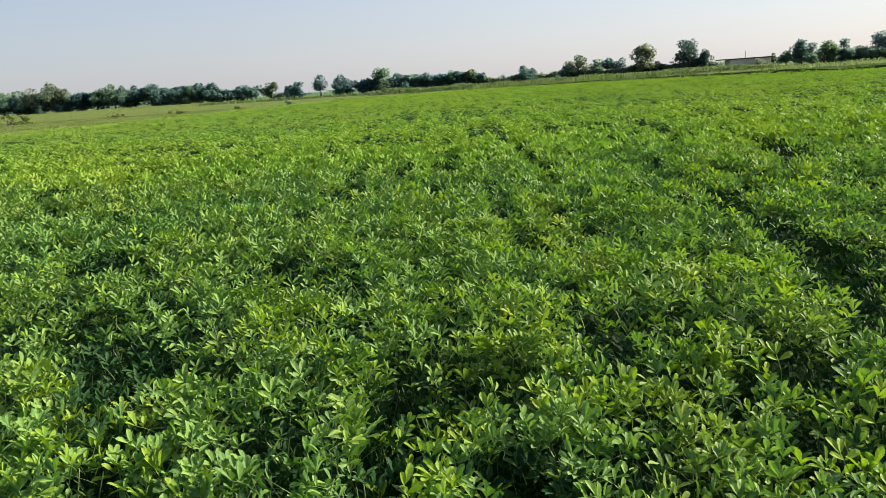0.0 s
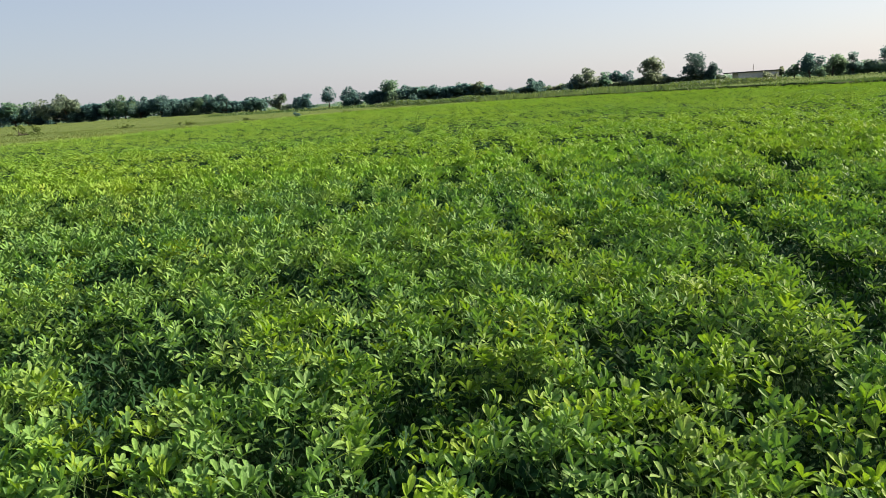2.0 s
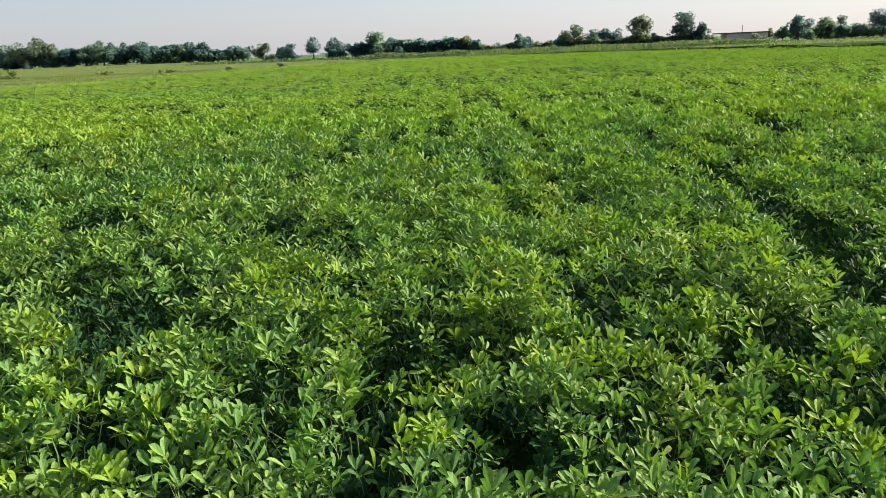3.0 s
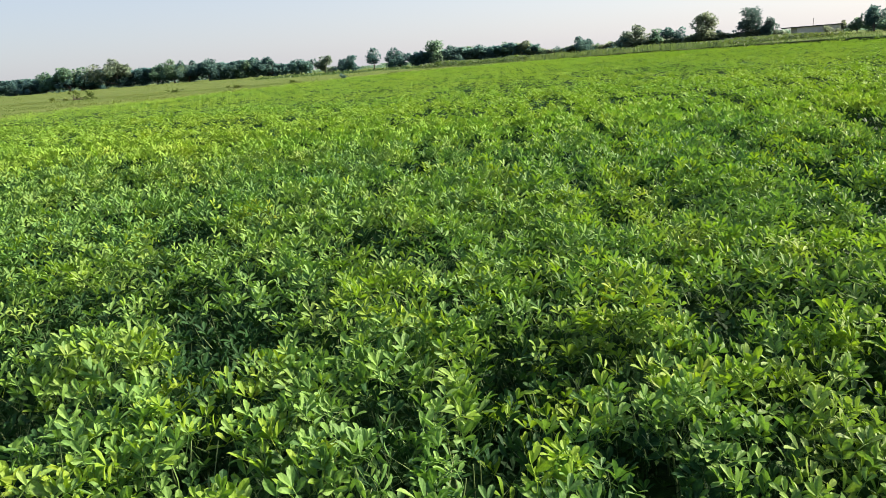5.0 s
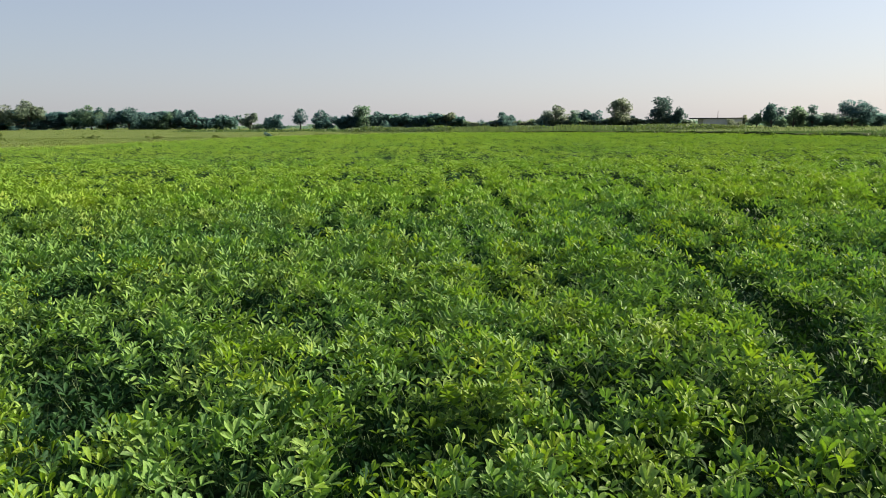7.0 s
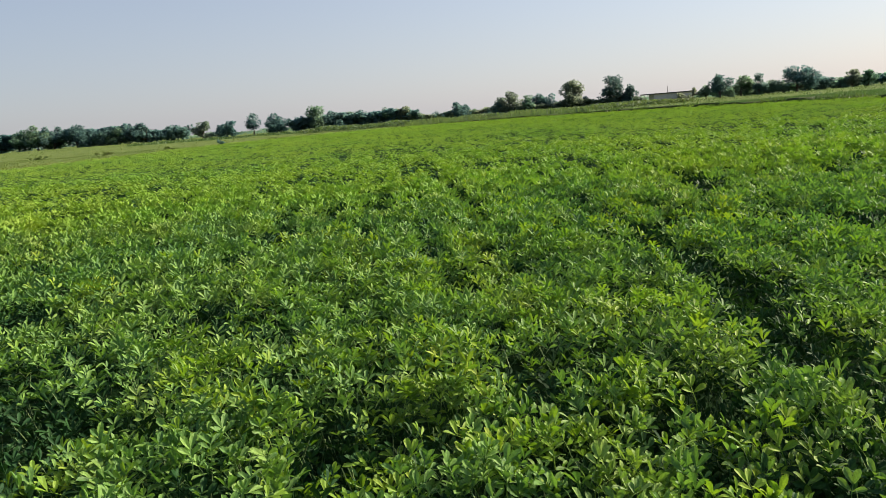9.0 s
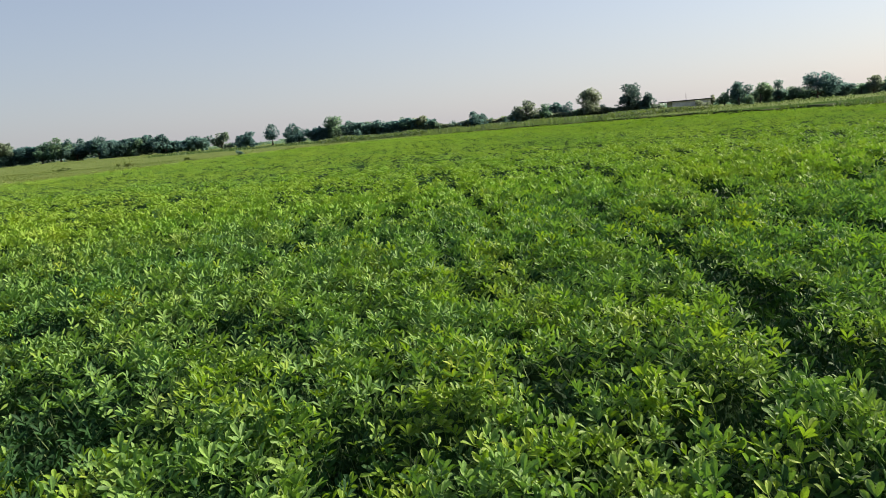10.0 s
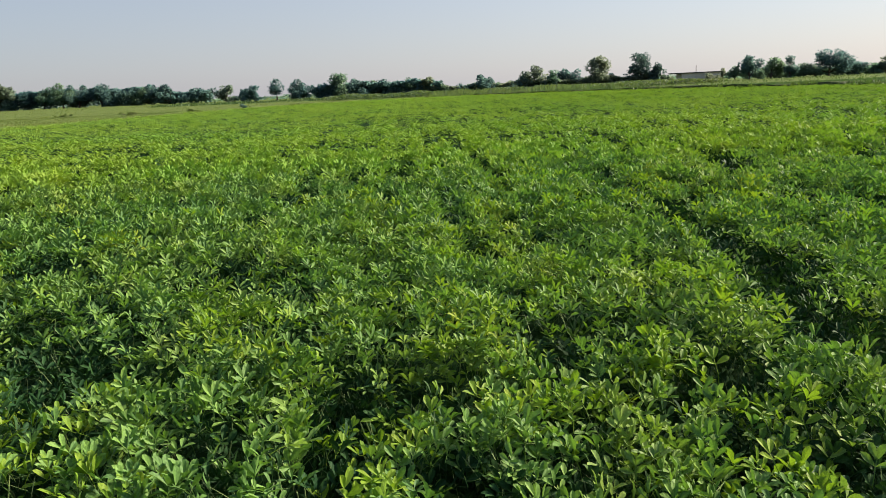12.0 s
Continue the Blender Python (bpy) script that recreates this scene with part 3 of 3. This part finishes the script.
def tree(x, y, top, wide, style="round", material=HAZED_GREEN, label="", name="tree"):
    """A tapered trunk with limbs and a crown of many small clumps of leaves."""
    base = float(land(x, y)) - 0.1
    tall = 0.98 * (top - base)
    thing = tagged(new(name), label, "tree" if name == "tree" else name, group="trees beyond the field")
    thing.location = (x, y, base)
    bare = {"round": 0.1, "high": 0.2, "bush": 0.03, "split": 0.3}[style]
    r = random.Random(int(x * 31 + y * 7))
    bm = bmesh.new()
    thick = 0.028 * tall + 0.05
    fork = tall * max(bare, 0.15)
    tube(bm, [(0, 0, 0), (0.02 * tall, 0, fork * 0.6), (0.01 * tall, 0.02, fork), (0, 0, tall * 0.75)],
         [thick * 1.3, thick, thick * 0.85, thick * 0.25])
    centres = []
    blobs = {"round": 22, "high": 20, "bush": 14, "split": 11}[style] + int(wide / 1.6)
    lobes = [(r.uniform(0, 2 * math.pi), wide * r.uniform(0.1, 0.36), r.uniform(0.25, 0.8)) for _ in range(5)] + [(r.uniform(0, 6.28), wide * r.uniform(0, 0.12), 0.95)]
    for k in range(blobs):
        a, out, share = lobes[k % len(lobes)]
        share = min(1.0, max(0.0, share + r.gauss(-0.1, 0.16)))
        cx, cy = out * math.cos(a) + r.gauss(0, 0.09) * wide, out * math.sin(a) + r.gauss(0, 0.09) * wide
        cz = tall * (bare + (0.9 - bare) * share)
        size = (0.1 + 0.13 * r.random()) * min(wide, tall * 1.1)
        if cz + size * 0.85 > tall:
            cz = tall - size * 0.85
        centres.append((cx, cy, max(cz, size * 0.5), size))
        if k < 6:
            tube(bm, [(0, 0, fork * 0.9), (cx * 0.5, cy * 0.5, (fork + cz) * 0.5), (cx, cy, cz)], [thick * 0.55, thick * 0.35, thick * 0.12], 5)
    part("trunk", bm, BARK, thing)
    gen = np.random.default_rng(int(abs(x) * 13 + y))
    places = []
    for cx, cy, cz, size in centres:
        count = int(55 + 68 * size * size)
        d = gen.normal(size=(count, 3))
        d /= np.linalg.norm(d, axis=1)[:, None]
        rad = size * (0.66 + 0.44 * gen.random(count) ** 0.5) * (0.65 + 0.7 * value_noise(d[:, 0] * 3 + cx, d[:, 2] * 3 + cz, 0.8, 41))
        places.append(np.array([cx, cy, cz]) + d * rad[:, None] * np.array([1, 1, 0.85]))
    places = np.concatenate(places)
    places = places[places[:, 2] > 0.05]
    sizes = gen.uniform(0.24, 0.46, len(places)) * (0.7 + 0.03 * wide) * min(1.0, 0.25 + tall / 6)
    crown = scatter("crown", places, sizes, CLUMP, CLUMP_FACES, gen, material, lean=0.0, steep=10, spread=50)
    crown.parent = thing
    return thing


def woods(rows, y, label):
    """A line of trees: x, height of the top, width and kind of each."""
    for x, top, wide, kind in rows:
        style, material = {"d": ("round", HAZED_DARK), "g": ("round", HAZED_GREEN), "b": ("bush", HAZED_GREEN), "k": ("bush", HAZED_DARK), "s": ("split", HAZED_DARK),
                           "h": ("high", HAZED_DEEP), "y": ("high", HAZED_GREY), "w": ("round", HAZED_GREY)}[kind]
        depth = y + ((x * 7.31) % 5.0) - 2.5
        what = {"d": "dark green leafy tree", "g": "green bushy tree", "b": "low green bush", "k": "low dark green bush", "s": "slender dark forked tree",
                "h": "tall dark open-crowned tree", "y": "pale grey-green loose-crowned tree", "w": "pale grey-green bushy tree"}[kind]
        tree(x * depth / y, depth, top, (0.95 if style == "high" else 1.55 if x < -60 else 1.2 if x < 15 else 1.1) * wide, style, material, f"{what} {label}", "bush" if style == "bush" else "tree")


woods([(-176, 4.6, 9, "k"), (-168.2, 4.8, 10.1, "k"), (-161.4, 5.6, 6, "d"), (-155.9, 5.1, 8, "d"), (-150.4, 6.7, 6.4, "g"), (-142.1, 8.3, 12, "g"), (-138, 6.2, 7.5, "d"),
       (-133.5, 5.4, 6, "k"), (-125.1, 10.2, 10.4, "w"), (-128.9, 5.5, 9, "k"), (-120.6, 5.6, 8, "k"), (-117.1, 6.8, 6, "d"), (-111.8, 7.1, 6.4, "g"),
       (-106.0, 8.4, 6.6, "g"), (-101.0, 7.7, 8, "d"), (-94.2, 7.6, 9.4, "d"), (-87.9, 6.0, 8, "d"), (-82.4, 5.9, 6.8, "g"), (-72.8, 6.4, 10.6, "d"), (-65.0, 5.4, 8, "d")], 240, "in the far tree line")
woods([(-53.7, 5.4, 5.2, "w"), (-48.7, 4.3, 4.8, "d"), (-45.0, 5.0, 4.4, "d"), (-38.4, 6.8, 4.8, "s"), (-30.3, 6.1, 8.0, "d"), (-32.6, 4.6, 4.0, "s"), (-23.6, 4.8, 4.6, "d"),
       (-20.2, 7.4, 6.2, "g"), (-14.0, 5.6, 7.8, "d"), (-9.6, 4.9, 4.4, "g"), (-6.4, 5.2, 5.0, "d"), (-2.2, 5.0, 5.6, "d"), (2.4, 5.3, 5.6, "g"), (7.0, 5.1, 5.8, "w"),
       (12.5, 3.0, 6.0, "b"), (17.4, 2.8, 5.0, "k"), (24.0, 5.1, 8.0, "d"), (29.6, 2.8, 5.0, "b"), (34.2, 2.6, 5.0, "k")], 231, "at the far end of the fields")
woods([(37.4, 6.8, 8.0, "y"), (33.8, 3.6, 4.0, "d"), (42.6, 5.2, 4.0, "g"), (47.1, 5.4, 7.8, "d"), (54.9, 8.5, 8.2, "y"), (59.2, 3.6, 2.4, "d"), (62.1, 2.2, 4.8, "b"), (51, 2.6, 4.4, "b"),
       (68.0, 8.7, 7.6, "h"), (72.7, 5.8, 5.2, "h"), (70.6, 4.0, 5.0, "d"), (76.5, 2.6, 4.0, "b")], 213, "beyond the grass strip")
woods([(84.1, 3.4, 2.6, "w"), (87.4, 3.7, 4.0, "g"), (91.3, 6.1, 5.8, "d"), (97.1, 5.5, 7.8, "g"), (102.2, 5.7, 3.8, "d"), (105.9, 3.7, 5.2, "g"), (112.8, 6.9, 9.8, "d"), (109, 3.2, 4.4, "b"),
       (120.3, 4.3, 5.8, "d"), (125.0, 3.0, 4.6, "g"), (128.4, 4.8, 5.6, "w"), (133.1, 4.3, 5.0, "g"), (139.5, 4.0, 6.4, "d"), (146, 4.4, 6.4, "g"), (94.5, 2.6, 4.4, "b")], 195, "beyond the grass strip")


# low shrubs and weed clumps standing on the fallow land
for x, y, tall, wide, material in ((-18.5, 88, 0.8, 1.4, HAZED_DARK), (-33, 92, 0.4, 3.0, GRASS), (-56, 95, 1.3, 7.0, GRASS), (-44, 100, 0.5, 3.0, GRASS),
                                   (-27, 98, 0.4, 2.6, GRASS), (-14, 96, 0.5, 2.2, GRASS)):
    tree(x, y, tall + float(land(x, y)), wide, "bush", material, "low weedy shrub on the fallow grass", "bush")


for x, y, tall, wide in ((67.6, 186, 1.6, 3.6), (71.0, 185, 0.7, 3.0), (76.4, 186, 2.2, 4.6), (79.8, 187, 2.0, 4.4)):
    tree(x, y, tall, wide, "bush", HAZED_GREY, "pale grey-green bush in front of the farm building", "bush")


def far_hedge(x0, x1, y0, y1, low, high, count, material, label, clump=1.0):
    """A closed line of scrub: many small clumps between the ground and a wavy top."""
    x, y = rng.uniform(x0, x1, count), rng.uniform(y0, y1, count)
    h = low + (high - low) * (0.6 * value_noise(x, y * 0, 5.0, 51) + 0.4 * value_noise(x, y * 0, 1.7, 52))
    z = land(x, y) + h * np.sqrt(rng.random(count))
    ob = scatter("far_scrub", np.stack([x, y, z], 1), clump * rng.uniform(0.45, 0.85, count), CLUMP, CLUMP_FACES, rng, material, lean=0.0, steep=10, spread=50)
    return tagged(ob, label, "scrub", kind="stuff")


far_hedge(-260, 260, 268, 285, 0.5, 2.6, 12000, HAZED_GREEN, "low green scrub on the horizon")
far_hedge(-190, -79, 240, 246, 4.0, 6.4, 22000, HAZED_DARK, "dense dark green hedge between the far trees")
far_hedge(-78, -61, 240, 246, 3.0, 5.2, 2600, HAZED_DARK, "low dark green hedge between the far trees")
far_hedge(-27, 12, 229, 236, 2.8, 5.0, 6500, HAZED_DARK, "dense dark green hedge between the far trees")
far_hedge(8, 34, 229, 233, 1.2, 3.0, 2600, HAZED_GREY, "low pale green scrub between the far trees")
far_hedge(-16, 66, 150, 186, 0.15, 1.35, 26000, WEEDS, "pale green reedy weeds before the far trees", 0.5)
far_hedge(32, 76, 211, 216, 1.0, 3.2, 5500, HAZED_GREY, "pale green scrub round the tree trunks")
far_hedge(92, 170, 198, 204, 1.2, 3.4, 8000, HAZED_GREEN, "green hedge beyond the grass strip")


# ---- building ----
def shed():
    thing = tagged(new("farm_building"), "low pale plastered farm building with a dark flat roof", "building")
    thing.location = (74.6, 190, 0)
    bm = bmesh.new()
    for low, high in (((-4, -2, 0), (6, -1.8, 2.25)), ((-4, 1.8, 0), (6, 2, 2.25)), ((-4, -1.8, 0), (-3.8, 1.8, 2.25)), ((5.8, -1.8, 0), (6, 1.8, 2.25))):
        box(bm, low, high)
    part("wall", bm, PLASTER, thing)
    bm = bmesh.new()
    box(bm, (-6.2, -2.4, 2.25), (6.3, 2.2, 2.5))
    part("roof", bm, ROOFING, thing, "dark flat roof slab")
    bm = bmesh.new()
    tube(bm, [(0.4, 0, 2.4), (0.4, 0, 4.2)], [0.08, 0.06], 6)
    part("pole", bm, BARK, thing, "short dark pole on the roof")
    return thing


shed()


# ---- single plants close to the camera, within its view ----
def leaf_mesh(seed, material):
    """One compound leaf: stalk and four leaflets with a folded midrib."""
    gen = np.random.default_rng(seed)
    fine = np.array([(0, 0, 0), (0, 0.4, -0.03), (0, 0.74, -0.03), (0, 1.0, -0.1), (-0.12, 0.28, 0.045), (-0.2, 0.62, 0.06), (-0.165, 0.86, 0.01),
                     (0.165, 0.86, 0.01), (0.2, 0.62, 0.06), (0.12, 0.28, 0.045)])
    polys = [(0, 1, 5, 4), (1, 2, 6, 5), (2, 3, 6), (0, 9, 8, 1), (1, 8, 7, 2), (2, 7, 3)]
    verts, faces = [], []
    for pair, angle in enumerate((72, 32)):
        for way in (-1, 1):
            a = radians(angle + gen.uniform(-13, 13)) * way
            tilt = (0.7 if pair == 0 else 0.5) + gen.uniform(-0.35, 0.35)
            p = fine * gen.uniform(0.86, 1.12) * (0.92, 1)[pair]
            y, z = p[:, 1] * math.cos(tilt) - p[:, 2] * math.sin(tilt), p[:, 1] * math.sin(tilt) + p[:, 2] * math.cos(tilt)
            q = np.stack([p[:, 0] * math.cos(a) + y * math.sin(a), -p[:, 0] * math.sin(a) + y * math.cos(a) + 0.38 * pair, z], 1)
            faces += [tuple(i + len(verts) for i in f) for f in polys]
            verts += q.tolist()
    stalk = [(0, 0.38, 0.0), (0, 0, -0.02), (0.05, -0.55, -0.16), (0.04, -1.1, -0.5)]
    start = len(verts)
    for x, y, z in stalk:
        verts += [(x - 0.024, y, z), (x + 0.024, y, z), (x, y, z - 0.035)]
    for k in range(3):
        for n in range(3):
            a, b = start + 3 * k + n, start + 3 * k + (n + 1) % 3
            faces.append((a, b, b + 3, a + 3))
    me = bpy.data.meshes.new("leaf")
    me.from_pydata(verts, [], faces)
    me.materials.append(material)
    return me


LEAVES = [leaf_mesh(70 + k, CROP) for k in range(8)]
SHADE_DARK_LEAVES = [leaf_mesh(110 + k, SHADE_DARK) for k in range(4)]
YOUNG_LIT_LEAVES = [leaf_mesh(90 + k, YOUNG_LIT) for k in range(4)]


def peanut_plant(px, py, gen):
    base = float(land(px, py))
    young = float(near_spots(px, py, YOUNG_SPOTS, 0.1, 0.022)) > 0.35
    label = "bushy peanut plant with bright yellow-green young leaves" if young else "bushy green peanut plant with oval four-part leaves"
    thing = tagged(new("peanut_plant"), label, "plant", group="peanut plants in the field")
    thing.location = (px, py, base)
    for k in range(3):
        ob = new("stem", STEMS[gen.integers(len(STEMS))])
        ob.parent = thing
        ob.matrix_basis = Matrix.LocRotScale((0.02 * k, 0.015 * k, 0), Euler((0, 0, gen.uniform(0, 6.28))), (0.33, 0.33, 0.36))
    count = 66
    dx, dy = gen.normal(0, 0.11, 5 * count), gen.normal(0, 0.11, 5 * count)
    keep = gen.random(5 * count) < shoots(px + dx, py + dy)
    dx, dy = dx[keep][:count], dy[keep][:count]
    count = len(dx)
    top = canopy(px + dx, py + dy) - base
    below = depth_below(gen, count, 0.2)
    z = np.maximum(top - below, 0.05)
    tone = leaf_tones(px + dx, py + dy, below, gen)
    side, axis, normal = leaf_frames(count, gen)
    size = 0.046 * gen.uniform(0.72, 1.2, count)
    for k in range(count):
        kinds = (SHADE_DARK_LEAVES, LEAVES, YOUNG_LIT_LEAVES)[tone[k]]
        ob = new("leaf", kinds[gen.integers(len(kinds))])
        ob.parent = thing
        m = Matrix((side[k], axis[k], normal[k])).transposed().to_4x4()
        ob.matrix_basis = Matrix.Translation((dx[k], dy[k], z[k])) @ m @ Matrix.Scale(float(size[k]), 4)
    return thing


gen = np.random.default_rng(17)
for row in range(-14, 15):
    for step in range(12):
        px, py = 0.28 * row + gen.uniform(-0.05, 0.05), 1.0 + 0.26 * step + gen.uniform(-0.06, 0.06)
        if py < NEAR_END + 0.12 and abs(px) < 0.72 * py + 0.4:
            peanut_plant(px, py, gen)
